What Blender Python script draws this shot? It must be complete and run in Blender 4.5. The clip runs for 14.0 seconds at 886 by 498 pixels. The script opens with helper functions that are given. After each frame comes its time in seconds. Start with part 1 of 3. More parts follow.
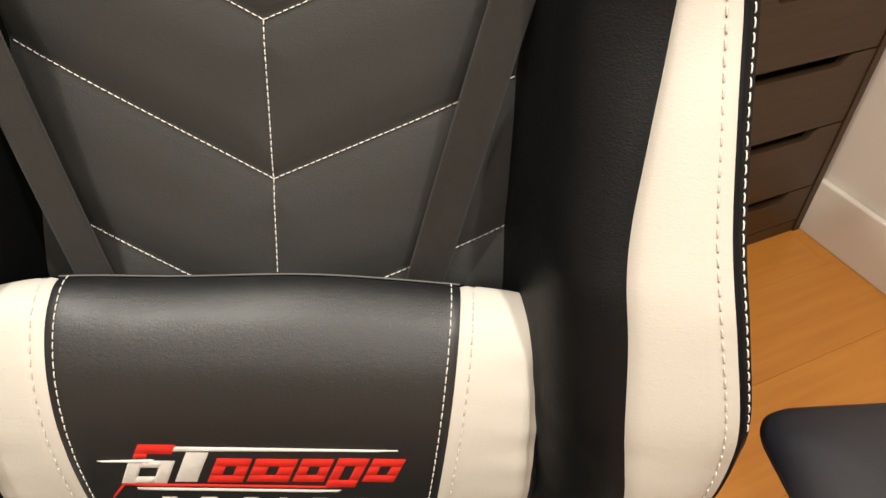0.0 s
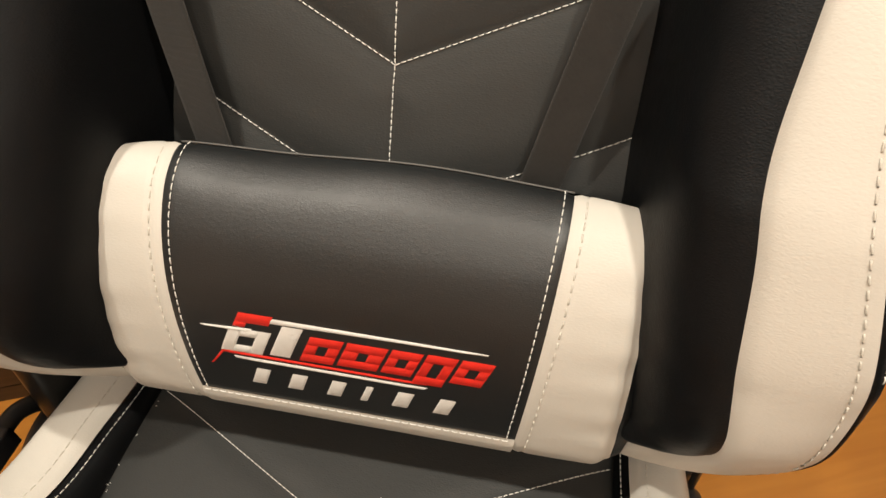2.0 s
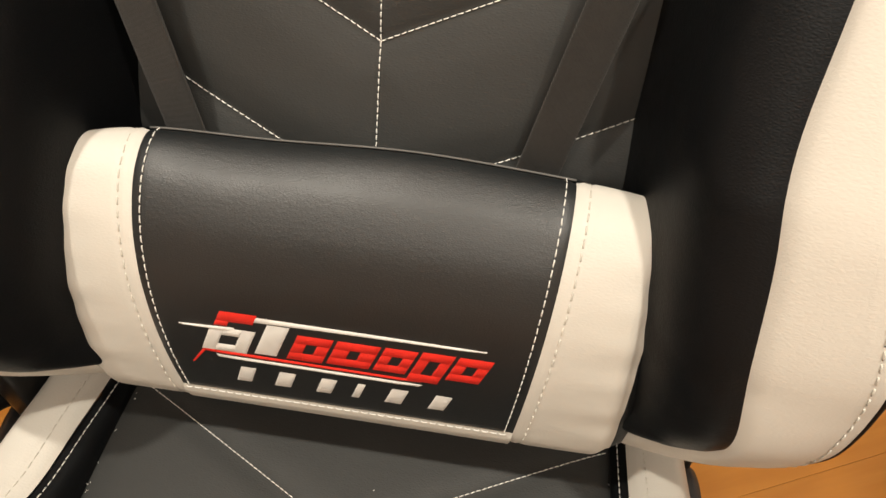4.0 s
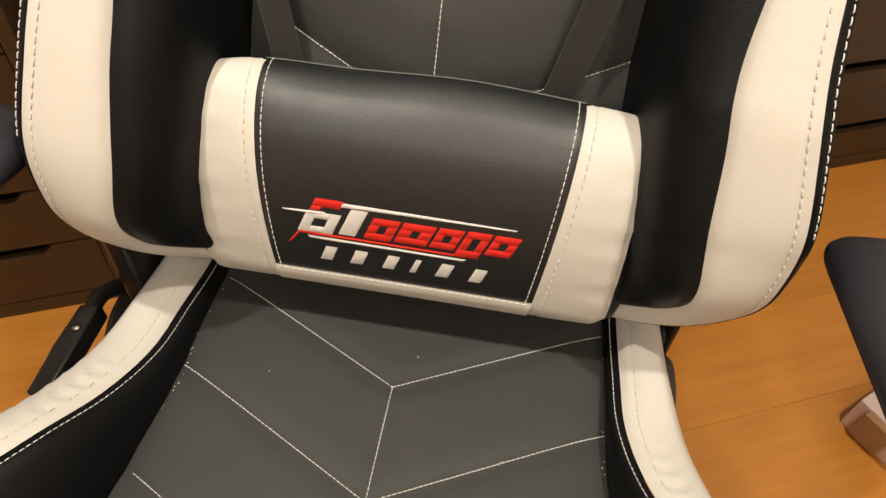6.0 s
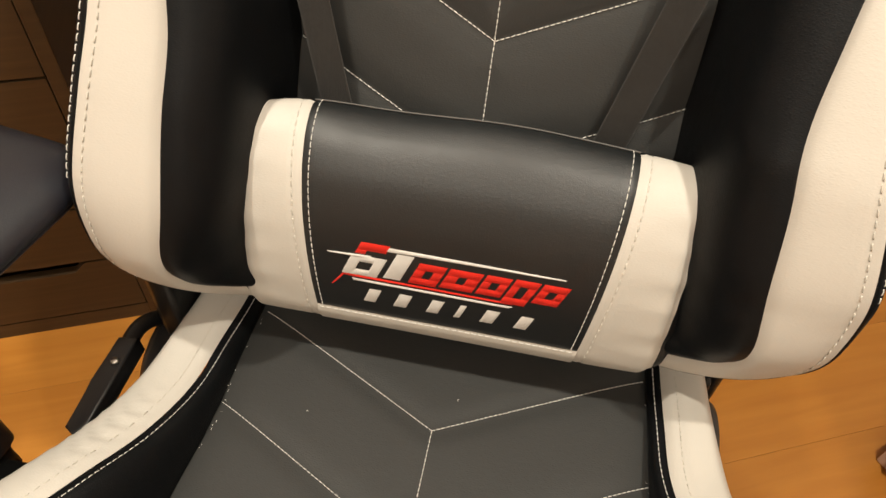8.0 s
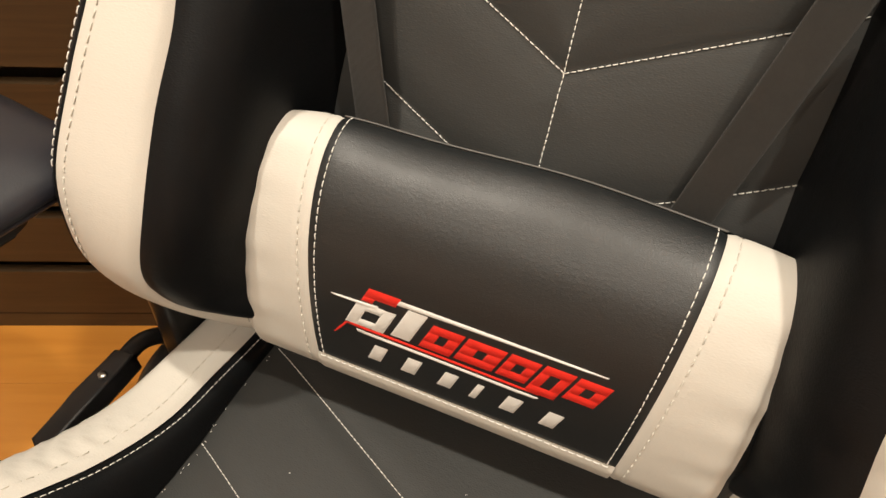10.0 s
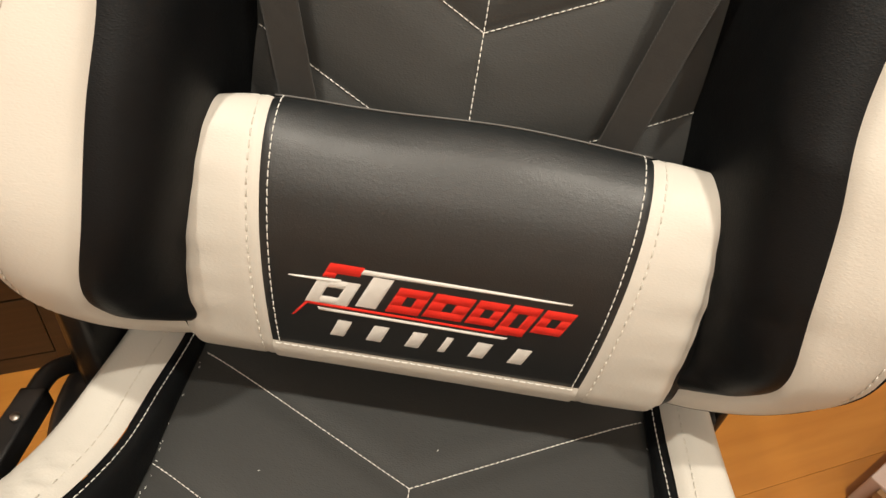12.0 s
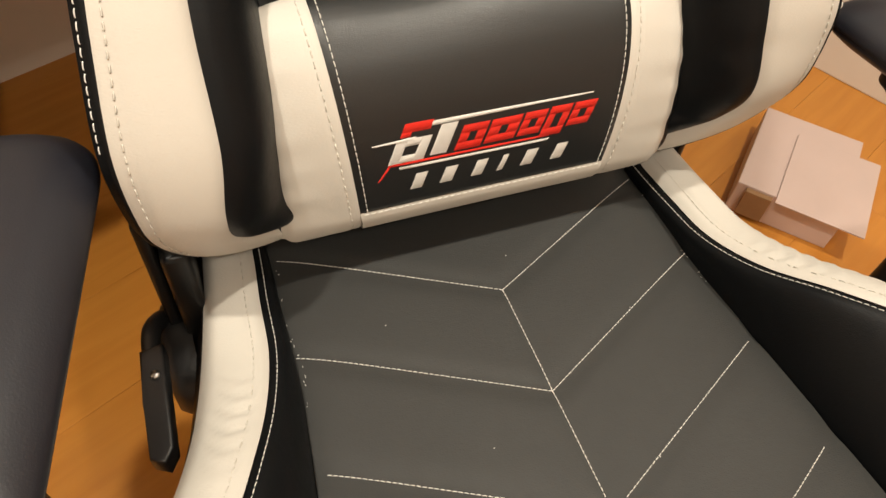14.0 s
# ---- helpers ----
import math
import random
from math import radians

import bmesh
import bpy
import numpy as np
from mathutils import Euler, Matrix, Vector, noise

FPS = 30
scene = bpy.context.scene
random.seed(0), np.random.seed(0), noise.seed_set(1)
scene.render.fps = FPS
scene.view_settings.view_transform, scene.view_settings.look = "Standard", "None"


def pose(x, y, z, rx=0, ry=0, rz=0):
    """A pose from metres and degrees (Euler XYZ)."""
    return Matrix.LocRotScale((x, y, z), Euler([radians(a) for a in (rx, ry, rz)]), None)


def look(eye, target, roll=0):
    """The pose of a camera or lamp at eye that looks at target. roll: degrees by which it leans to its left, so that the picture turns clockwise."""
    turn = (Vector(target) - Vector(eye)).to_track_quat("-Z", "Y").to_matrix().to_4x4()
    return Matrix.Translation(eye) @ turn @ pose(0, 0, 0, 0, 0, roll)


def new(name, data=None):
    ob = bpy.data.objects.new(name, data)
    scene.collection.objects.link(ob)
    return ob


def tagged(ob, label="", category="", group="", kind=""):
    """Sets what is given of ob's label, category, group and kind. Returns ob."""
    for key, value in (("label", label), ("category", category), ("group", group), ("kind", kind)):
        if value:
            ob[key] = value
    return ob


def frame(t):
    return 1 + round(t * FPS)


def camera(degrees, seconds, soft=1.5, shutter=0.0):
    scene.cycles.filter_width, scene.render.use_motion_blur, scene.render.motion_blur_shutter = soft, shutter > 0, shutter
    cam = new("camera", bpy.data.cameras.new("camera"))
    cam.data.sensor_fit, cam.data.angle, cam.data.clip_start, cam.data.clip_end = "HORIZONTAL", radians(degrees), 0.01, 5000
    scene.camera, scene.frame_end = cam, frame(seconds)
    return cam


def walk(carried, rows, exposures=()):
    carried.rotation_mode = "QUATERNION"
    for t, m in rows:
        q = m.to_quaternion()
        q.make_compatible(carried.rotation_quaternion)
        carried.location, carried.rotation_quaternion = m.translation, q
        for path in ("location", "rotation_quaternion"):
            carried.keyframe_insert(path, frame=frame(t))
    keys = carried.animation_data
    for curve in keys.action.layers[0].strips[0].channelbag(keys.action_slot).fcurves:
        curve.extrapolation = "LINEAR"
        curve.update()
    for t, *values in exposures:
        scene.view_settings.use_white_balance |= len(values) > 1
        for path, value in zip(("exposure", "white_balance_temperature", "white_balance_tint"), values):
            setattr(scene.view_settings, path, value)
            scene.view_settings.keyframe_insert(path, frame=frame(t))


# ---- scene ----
cam = camera(63.8, 14.0)
PATH = [
    (0, (0.106, 0.05, 1.06), (0.164, 1.54, -0.273), 2.6),
    (0.2, (0.0973, 0.0483, 1.0601), (0.1358, 1.4197, -0.3951), 1.75),
    (0.5, (0.0684, 0.0524, 1.0575), (0.099, 1.3977, -0.422), -1.5),
    (0.7, (0.0439, 0.0528, 1.051), (0.0681, 1.3675, -0.456), -0.99),
    (1, (0.041, 0.019, 1.015), (0.055, 1.33, -0.495), 4.4),
    (1.2, (0.0803, 0.0321, 1.0102), (0.0626, 1.3186, -0.521), 7.05),
    (1.5, (0.096, 0.025, 1.026), (-0.022, 1.461, -0.362), 6.3),
    (1.7, (0.1223, 0.0354, 1.0095), (-0.1239, 1.4617, -0.3708), 1.89),
    (2, (0.115, 0.041, 1.018), (-0.151, 1.416, -0.41), 0.2),
    (2.5, (0.125, 0.048, 1.019), (-0.108, 1.426, -0.412), 0.9),
    (2.7, (0.125, 0.052, 1.038), (-0.129, 1.446, -0.373), 0),
    (4.8, (0.0052, 0.0842, 1.0063), (0.0546, 1.3205, -0.565), 9.6),
    (5, (-0.018, 0.044, 1.013), (0.104, 1.282, -0.553), 11.4),
    (5.2, (-0.0082, 0.0073, 1.028), (0.0767, 1.2685, -0.5219), 7.62),
    (5.5, (0.028, -0.056, 1.052), (0.046, 1.244, -0.468), 8.9),
    (6, (0.074, -0.088, 1.076), (-0.063, 1.207, -0.442), 4.2),
    (6.5, (0.072, -0.083, 1.077), (-0.128, 1.19, -0.453), 1.5),
    (7, (0.073, -0.074, 1.08), (-0.18, 1.201, -0.44), 0.5),
    (7.5, (0.053, -0.073, 1.103), (-0.217, 1.201, -0.415), 1.4),
    (8, (0.041, -0.06, 1.09), (-0.139, 1.237, -0.421), 4),
    (8.2, (0.045, -0.03, 1.083), (-0.172, 1.305, -0.39), 3.6),
    (10.3, (0.093, 0.031, 1.018), (-0.447, 1.337, -0.397), 2.5),
    (10.5, (0.099, 0.026, 1.019), (-0.468, 1.353, -0.366), 2.1),
    (11, (0.083, -0.002, 1.033), (-0.495, 1.342, -0.331), 2.4),
    (11.5, (0.0503, -0.03, 1.0669), (-0.4234, 1.415, -0.2322), 3.51),
    (11.7, (0.0584, -0.0285, 1.0416), (-0.3804, 1.4449, -0.2376), 1.02),
    (12, (-0.006, -0.023, 1.007), (0.001, 1.403, -0.395), 9.4),
    (12.2, (-0.0241, -0.046, 0.9847), (0.0818, 1.4117, -0.3805), 11.36),
    (12.5, (-0.052, -0.051, 0.974), (0.111, 1.334, -0.459), 13.4),
    (12.7, (-0.0646, -0.04, 0.9799), (0.159, 1.3411, -0.4493), 11.85),
    (13, (-0.083, -0.037, 0.979), (0.276, 1.241, -0.516), 7.9),
    (13.2, (-0.1168, -0.0616, 0.9663), (0.3756, 1.1838, -0.5191), 8.47),
    (13.5, (-0.187, -0.082, 1.001), (0.35, 1.068, -0.544), 10.4),
    (13.7, (-0.2201, -0.1021, 1.0155), (0.2738, 1.0637, -0.5327), 7.46),
    (14, (-0.226, -0.091, 1.031), (0.301, 1.033, -0.536), 6.5),
]
walk(cam, [(t, look(eye, target, roll)) for t, eye, target, roll in PATH],
     [(0, -0.24, 6200, 10), (1, -0.36, 6420, 10), (2.5, -0.42, 6520, 11), (5, -0.32, 6420, 10), (7, -0.44, 6620, 10), (8, -0.44, 6620, 10), (10.5, -0.33, 6600, 11), (12.5, -0.34, 6480, 10), (14, -0.34, 6650, 10)])

# ---- light and exposure ----
world = bpy.data.worlds.new("room_air")
scene.world = world
world.use_nodes = True
world.node_tree.nodes["Background"].inputs[0].default_value = (1.0, 0.85, 0.68, 1)
world.node_tree.nodes["Background"].inputs[1].default_value = 0.005

ROOM_YAW = 25.0
ROOM = pose(0, 0.2, 0, 0, 0, ROOM_YAW)          # the room turned against the swivelled chair: x along the desk, y towards it
CEILING = 2.4
WARM = (1.0, 0.925, 0.785)


def lamp(name, x, y, watts, size):
    data = bpy.data.lights.new(name, "AREA")
    data.shape, data.size, data.energy, data.color = "DISK", size, watts, WARM
    ob = new(name, data)
    ob.matrix_world = Matrix.Translation((x, y, CEILING - 0.03))
    return ob


LAMPS = [(-0.58, 0.08, 30, 0.08), (0.62, 0.08, 30, 0.08), (-0.40, -1.1, 14, 0.08), (0.40, -1.1, 14, 0.08)]
for lx, ly, lw, ls in LAMPS:
    lamp("downlight_lamp", lx, ly, lw, ls)


# ---- materials ----
def material(name, color, rough=0.5, metal=0.0, vary=0.15, scale=8.0, bump=0.0, bump_scale=400.0, kind="noise", spec=0.5, coat=0.0, second=None, sheen=0.0, rand=0.0):
    """A surface with a slow change of tone, fine grain in its relief and uneven gloss."""
    m = bpy.data.materials.new(name)
    m.use_nodes = True
    nt = m.node_tree
    p = nt.nodes["Principled BSDF"]
    tex = nt.nodes.new("ShaderNodeTexCoord")
    n1 = nt.nodes.new("ShaderNodeTexNoise")
    n1.inputs["Scale"].default_value, n1.inputs["Detail"].default_value = scale, 6
    nt.links.new(tex.outputs["Object"], n1.inputs["Vector"])
    mix = nt.nodes.new("ShaderNodeMix")
    mix.data_type = "RGBA"
    lo = tuple(c * (1 - vary) for c in color)
    hi = second or tuple(min(1, c * (1 + vary)) for c in color)
    mix.inputs[6].default_value, mix.inputs[7].default_value = (*lo, 1), (*hi, 1)
    nt.links.new(n1.outputs["Fac"], mix.inputs[0])
    out = mix.outputs[2]
    if rand:
        info = nt.nodes.new("ShaderNodeObjectInfo")
        hsv = nt.nodes.new("ShaderNodeHueSaturation")
        rng = nt.nodes.new("ShaderNodeMapRange")
        rng.inputs[3].default_value, rng.inputs[4].default_value = 1 - rand, 1 + rand
        nt.links.new(info.outputs["Random"], rng.inputs[0])
        nt.links.new(rng.outputs[0], hsv.inputs["Value"])
        nt.links.new(out, hsv.inputs["Color"])
        out = hsv.outputs[0]
    nt.links.new(out, p.inputs["Base Color"])
    r = nt.nodes.new("ShaderNodeMapRange")
    n2 = nt.nodes.new("ShaderNodeTexNoise")
    n2.inputs["Scale"].default_value = scale * 7
    nt.links.new(tex.outputs["Object"], n2.inputs["Vector"])
    nt.links.new(n2.outputs["Fac"], r.inputs[0])
    r.inputs[3].default_value, r.inputs[4].default_value = rough * 0.88, min(1, rough * 1.12)
    nt.links.new(r.outputs[0], p.inputs["Roughness"])
    p.inputs["Metallic"].default_value, p.inputs["Specular IOR Level"].default_value = metal, spec
    p.inputs["Coat Weight"].default_value, p.inputs["Sheen Weight"].default_value = coat, sheen
    if bump:
        if kind == "leather":
            g = nt.nodes.new("ShaderNodeTexVoronoi")
            g.feature = "DISTANCE_TO_EDGE"
            g.inputs["Scale"].default_value = bump_scale
            w = nt.nodes.new("ShaderNodeTexNoise")
            w.inputs["Scale"].default_value, w.inputs["Detail"].default_value = bump_scale * 0.5, 4
            st = nt.nodes.new("ShaderNodeMapping")
            st.inputs["Scale"].default_value = (0.6, 1, 1.3)
            nt.links.new(tex.outputs["Object"], st.inputs["Vector"])
            nt.links.new(st.outputs[0], g.inputs["Vector"])
            nt.links.new(st.outputs[0], w.inputs["Vector"])
            add = nt.nodes.new("ShaderNodeMath")
            add.operation = "MULTIPLY_ADD"
            nt.links.new(g.outputs["Distance"], add.inputs[0])
            add.inputs[1].default_value = 1.2
            nt.links.new(w.outputs["Fac"], add.inputs[2])
            height = add.outputs[0]
        elif kind == "wave":
            g = nt.nodes.new("ShaderNodeTexWave")
            g.inputs["Scale"].default_value, g.inputs["Distortion"].default_value = bump_scale, 0.4
            nt.links.new(tex.outputs["Object"], g.inputs["Vector"])
            height = g.outputs["Fac"]
        else:
            g = nt.nodes.new("ShaderNodeTexNoise")
            g.inputs["Scale"].default_value, g.inputs["Detail"].default_value = bump_scale, 5
            nt.links.new(tex.outputs["Object"], g.inputs["Vector"])
            height = g.outputs["Fac"]
        b = nt.nodes.new("ShaderNodeBump")
        b.inputs["Strength"].default_value, b.inputs["Distance"].default_value = bump, 0.0012
        nt.links.new(height, b.inputs["Height"])
        nt.links.new(b.outputs[0], p.inputs["Normal"])
    return m


def wood(name, dark, light, rough, grain=(1.2, 30, 30), bump=0.08, rand=0.0, spec=0.5):
    m = bpy.data.materials.new(name)
    m.use_nodes = True
    nt = m.node_tree
    p = nt.nodes["Principled BSDF"]
    tex, mp = nt.nodes.new("ShaderNodeTexCoord"), nt.nodes.new("ShaderNodeMapping")
    mp.inputs["Scale"].default_value = grain
    n = nt.nodes.new("ShaderNodeTexNoise")
    n.inputs["Scale"].default_value, n.inputs["Detail"].default_value, n.inputs["Distortion"].default_value = 3, 8, 0.6
    ramp = nt.nodes.new("ShaderNodeValToRGB")
    ramp.color_ramp.elements[0].color, ramp.color_ramp.elements[1].color = (*dark, 1), (*light, 1)
    ramp.color_ramp.elements[0].position, ramp.color_ramp.elements[1].position = 0.3, 0.7
    hsv, info, rng = nt.nodes.new("ShaderNodeHueSaturation"), nt.nodes.new("ShaderNodeObjectInfo"), nt.nodes.new("ShaderNodeMapRange")
    rng.inputs[3].default_value, rng.inputs[4].default_value = 1 - rand, 1 + rand
    b = nt.nodes.new("ShaderNodeBump")
    b.inputs["Strength"].default_value, b.inputs["Distance"].default_value = bump, 0.001
    for a, c in ((tex.outputs["Object"], mp.inputs["Vector"]), (mp.outputs[0], n.inputs["Vector"]), (n.outputs["Fac"], ramp.inputs[0]),
                 (ramp.outputs[0], hsv.inputs["Color"]), (info.outputs["Random"], rng.inputs[0]), (rng.outputs[0], hsv.inputs["Value"]),
                 (hsv.outputs[0], p.inputs["Base Color"]), (n.outputs["Fac"], b.inputs["Height"]), (b.outputs[0], p.inputs["Normal"])):
        nt.links.new(a, c)
    p.inputs["Roughness"].default_value, p.inputs["Specular IOR Level"].default_value = rough, spec
    return m


BLACK = material("black_leatherette", (0.0036, 0.0041, 0.0048), 0.46, vary=0.2, scale=14, bump=0.15, bump_scale=520, kind="leather", spec=0.17)
PILLOW = material("black_pillow_leatherette", (0.0060, 0.0074, 0.0082), 0.43, vary=0.2, scale=14, bump=0.13, bump_scale=760, kind="leather", spec=0.66)
CHARCOAL = material("charcoal_grained_leatherette", (0.0350, 0.0356, 0.0344), 0.60, vary=0.14, scale=9, bump=0.16, bump_scale=520, kind="leather", spec=0.32)
WHITE = material("white_leatherette", (0.575, 0.548, 0.497), 0.48, vary=0.04, scale=10, bump=0.12, bump_scale=420, kind="leather", spec=0.4)
THREAD = material("white_thread", (0.80, 0.785, 0.74), 0.7, vary=0.1, scale=300, bump=0.3, bump_scale=2500)
RED_THREAD = material("red_satin_thread", (0.78, 0.026, 0.014), 0.5, vary=0.2, scale=120, bump=0.5, bump_scale=900, kind="wave")
WHITE_SATIN = material("white_satin_thread", (0.84, 0.82, 0.78), 0.55, vary=0.1, scale=120, bump=0.5, bump_scale=900, kind="wave")
TONAL = material("cream_thread", (0.58, 0.55, 0.49), 0.7, vary=0.1, scale=300, bump=0.3, bump_scale=2500)
STRAP = material("black_webbing", (0.026, 0.024, 0.0215), 0.75, vary=0.3, scale=60, bump=0.6, bump_scale=420, kind="wave", sheen=0.08)
PLASTIC = material("black_plastic", (0.014, 0.013, 0.013), 0.42, vary=0.2, scale=20, bump=0.15, bump_scale=900)
# black pad; the blue in its colour imitates a reflection of cool light
ARMPAD = material("black_polyurethane_cool_sheen", (0.0085, 0.0088, 0.014), 0.48, vary=0.2, scale=9, bump=0.1, bump_scale=700)
STEEL = material("black_steel", (0.02, 0.02, 0.02), 0.35, 0.6, vary=0.3, scale=30, bump=0.1, bump_scale=300)
BRIGHT = material("bright_steel", (0.55, 0.53, 0.5), 0.3, 1.0, vary=0.2, scale=60)
BROWN = wood("black_brown_veneer", (0.034, 0.019, 0.008), (0.052, 0.030, 0.013), 0.45, (2, 2, 40))
# near-black colour puts the shade inside the drawer units into the board
RECESS_SHADE = material("recess_shade_board", (0.012, 0.009, 0.007), 0.8, vary=0.2, scale=20)
OAK = wood("orange_oak_laminate", (0.52, 0.205, 0.030), (0.60, 0.255, 0.042), 0.36, (1.2, 14, 14), 0.03, 0.04)
PAINT = material("off_white_paint", (0.72, 0.66, 0.60), 0.75, vary=0.04, scale=3, bump=0.15, bump_scale=180)
GLOSS = material("white_gloss_paint", (0.75, 0.70, 0.63), 0.4, vary=0.04, scale=5, bump=0.05, bump_scale=90)
CARTON = material("white_printed_carton", (0.60, 0.47, 0.43), 0.55, vary=0.05, scale=12, bump=0.1, bump_scale=200)
KRAFT = material("brown_corrugated_card", (0.30, 0.17, 0.08), 0.8, vary=0.15, scale=30, bump=0.3, bump_scale=300)
CEIL = material("white_ceiling_paint", (0.78, 0.74, 0.68), 0.85, vary=0.03, scale=3, bump=0.1, bump_scale=150)
GLOW = bpy.data.materials.new("lamp_glow")
GLOW.use_nodes = True
GLOW.node_tree.nodes["Principled BSDF"].inputs["Emission Color"].default_value = (*WARM, 1)
GLOW.node_tree.nodes["Principled BSDF"].inputs["Emission Strength"].default_value = 6


# ---- mesh helpers ----
def part(name, bm, mat, parent=None, label="", smooth=True):
    me = bpy.data.meshes.new(name)
    bmesh.ops.recalc_face_normals(bm, faces=bm.faces)
    bm.to_mesh(me)
    bm.free()
    if smooth:
        for p in me.polygons:
            p.use_smooth = True
    me.materials.append(mat)
    ob = new(name, me)
    if parent:
        ob.parent = parent
    if label:
        ob["label"] = label
    return ob


def thing(name, label, category, group="", kind="", m=None):
    ob = new(name)
    ob.empty_display_size = 0.05
    if m is not None:
        ob.matrix_world = m
    return tagged(ob, label, category, group, kind)


def grid(rows, bm=None, close_u=False, close_v=False):
    """A sheet over rows of points."""
    bm = bm or bmesh.new()
    vs = [[bm.verts.new(p) for p in r] for r in rows]
    nu, nv = len(vs), len(vs[0])
    for i in range(nu if close_u else nu - 1):
        for j in range(nv if close_v else nv - 1):
            a, b, c, d = vs[i][j], vs[(i + 1) % nu][j], vs[(i + 1) % nu][(j + 1) % nv], vs[i][(j + 1) % nv]
            bm.faces.new((a, b, c, d))
    return bm


def box(x0, x1, y0, y1, z0, z1, bevel=0.0, bm=None, segs=2):
    own = bm is None
    bm = bm or bmesh.new()
    made = bmesh.ops.create_cube(bm, size=1)["verts"]
    for v in made:
        v.co = Vector(((x0 + x1) / 2 + v.co.x * (x1 - x0), (y0 + y1) / 2 + v.co.y * (y1 - y0), (z0 + z1) / 2 + v.co.z * (z1 - z0)))
    if bevel:
        edges = list({e for v in made for e in v.link_edges})
        bmesh.ops.bevel(bm, geom=edges, offset=bevel, segments=segs, profile=0.6, affect="EDGES")
    return bm


def prism(outline, z0, z1, bevel=0.0, m=None, segs=3):
    """An upright prism over an outline in x and y, with rounded edges."""
    bm = bmesh.new()
    low = [bm.verts.new((x, y, z0)) for x, y in outline]
    top = [bm.verts.new((x, y, z1)) for x, y in outline]
    n = len(low)
    bm.faces.new(low[::-1])
    bm.faces.new(top)
    for i in range(n):
        bm.faces.new((low[i], low[(i + 1) % n], top[(i + 1) % n], top[i]))
    if bevel:
        rim = [e for e in bm.edges if abs(e.verts[0].co.z - e.verts[1].co.z) < 1e-6]
        bmesh.ops.bevel(bm, geom=rim, offset=bevel, segments=segs, profile=0.6, affect="EDGES")
    if m is not None:
        bm.transform(m)
    return bm


def tube(points, r, sides=8, bm=None, caps=True):
    bm = bm or bmesh.new()
    pts = [Vector(p) for p in points]
    rings = []
    for i, p in enumerate(pts):
        d = (pts[min(i + 1, len(pts) - 1)] - pts[max(i - 1, 0)]).normalized()
        a = d.orthogonal().normalized() if abs(d.z) > 0.95 else d.cross(Vector((0, 0, 1))).normalized()
        b = d.cross(a)
        rings.append([bm.verts.new(p + (a * math.cos(k) + b * math.sin(k)) * r) for k in (2 * math.pi * s / sides for s in range(sides))])
    for i in range(len(rings) - 1):
        for s in range(sides):
            bm.faces.new((rings[i][s], rings[i][(s + 1) % sides], rings[i + 1][(s + 1) % sides], rings[i + 1][s]))
    if caps:
        bm.faces.new(rings[0][::-1])
        bm.faces.new(rings[-1])
    return bm


def smooth_curve(keys, n):
    """n points, evenly spaced, on a smooth curve through the keys."""
    k = [Vector(p) for p in keys]
    k = [k[0] * 2 - k[1]] + k + [k[-1] * 2 - k[-2]]
    fine = []
    for i in range(1, len(k) - 2):
        for s in range(24):
            t = s / 24
            p0, p1, p2, p3 = k[i - 1], k[i], k[i + 1], k[i + 2]
            fine.append(0.5 * (2 * p1 + (p2 - p0) * t + (2 * p0 - 5 * p1 + 4 * p2 - p3) * t * t + (3 * p1 - p0 - 3 * p2 + p3) * t ** 3))
    fine.append(k[-2])
    return even(fine, n)


def even(pts, n):
    acc = [0.0]
    for a, b in zip(pts, pts[1:]):
        acc.append(acc[-1] + (b - a).length)
    out, j = [], 0
    for i in range(n):
        s = acc[-1] * i / (n - 1)
        while j < len(pts) - 2 and acc[j + 1] < s:
            j += 1
        f = (s - acc[j]) / max(1e-9, acc[j + 1] - acc[j])
        out.append(pts[j].lerp(pts[j + 1], min(1, f)))
    return out


def length(pts):
    return sum((b - a).length for a, b in zip(pts, pts[1:]))


def stitches(name, lines, parent, mat=THREAD, long=0.0033, gap=0.0014, r=0.00044, label=""):
    """Rows of single stitches, each a small rounded thread that dips into the leather at both ends. lines: (points, outward)."""
    bm = bmesh.new()
    rnd = random.Random(len(name) + len(lines))
    for pts, out in lines:
        pts = [Vector(p) for p in pts]
        n = max(2, int(length(pts) / (long + gap)))
        marks = even(pts, 2 * n + 1)
        for i in range(n):
            a, b = marks[2 * i], marks[2 * i].lerp(marks[2 * i + 2], long / (long + gap))
            o = Vector(out(a) if callable(out) else out)
            d = (b - a)
            if d.length < 1e-6:
                continue
            d.normalize()
            side = d.cross(o).normalized() * rnd.uniform(-0.00012, 0.00012)
            lift = o * r * 0.7
            low = o * r * -0.6
            tube([a + low + side, a.lerp(b, 0.2) + lift + side, a.lerp(b, 0.8) + lift - side, b + low - side], r, 5, bm)
    return part(name, bm, mat, parent, label)


# ---- structure: the room ----
DESK_Y = 0.603
RIGHT_U, LEFT_U, BACK_D, FRONT_D = 1.40, -2.0, 1.30, -2.2


def structure(name, bm, mat, label, category, smooth=False):
    ob = part(name, bm, mat, None, label, smooth)
    ob.matrix_world = ROOM
    return tagged(ob, label, category, kind="structure")


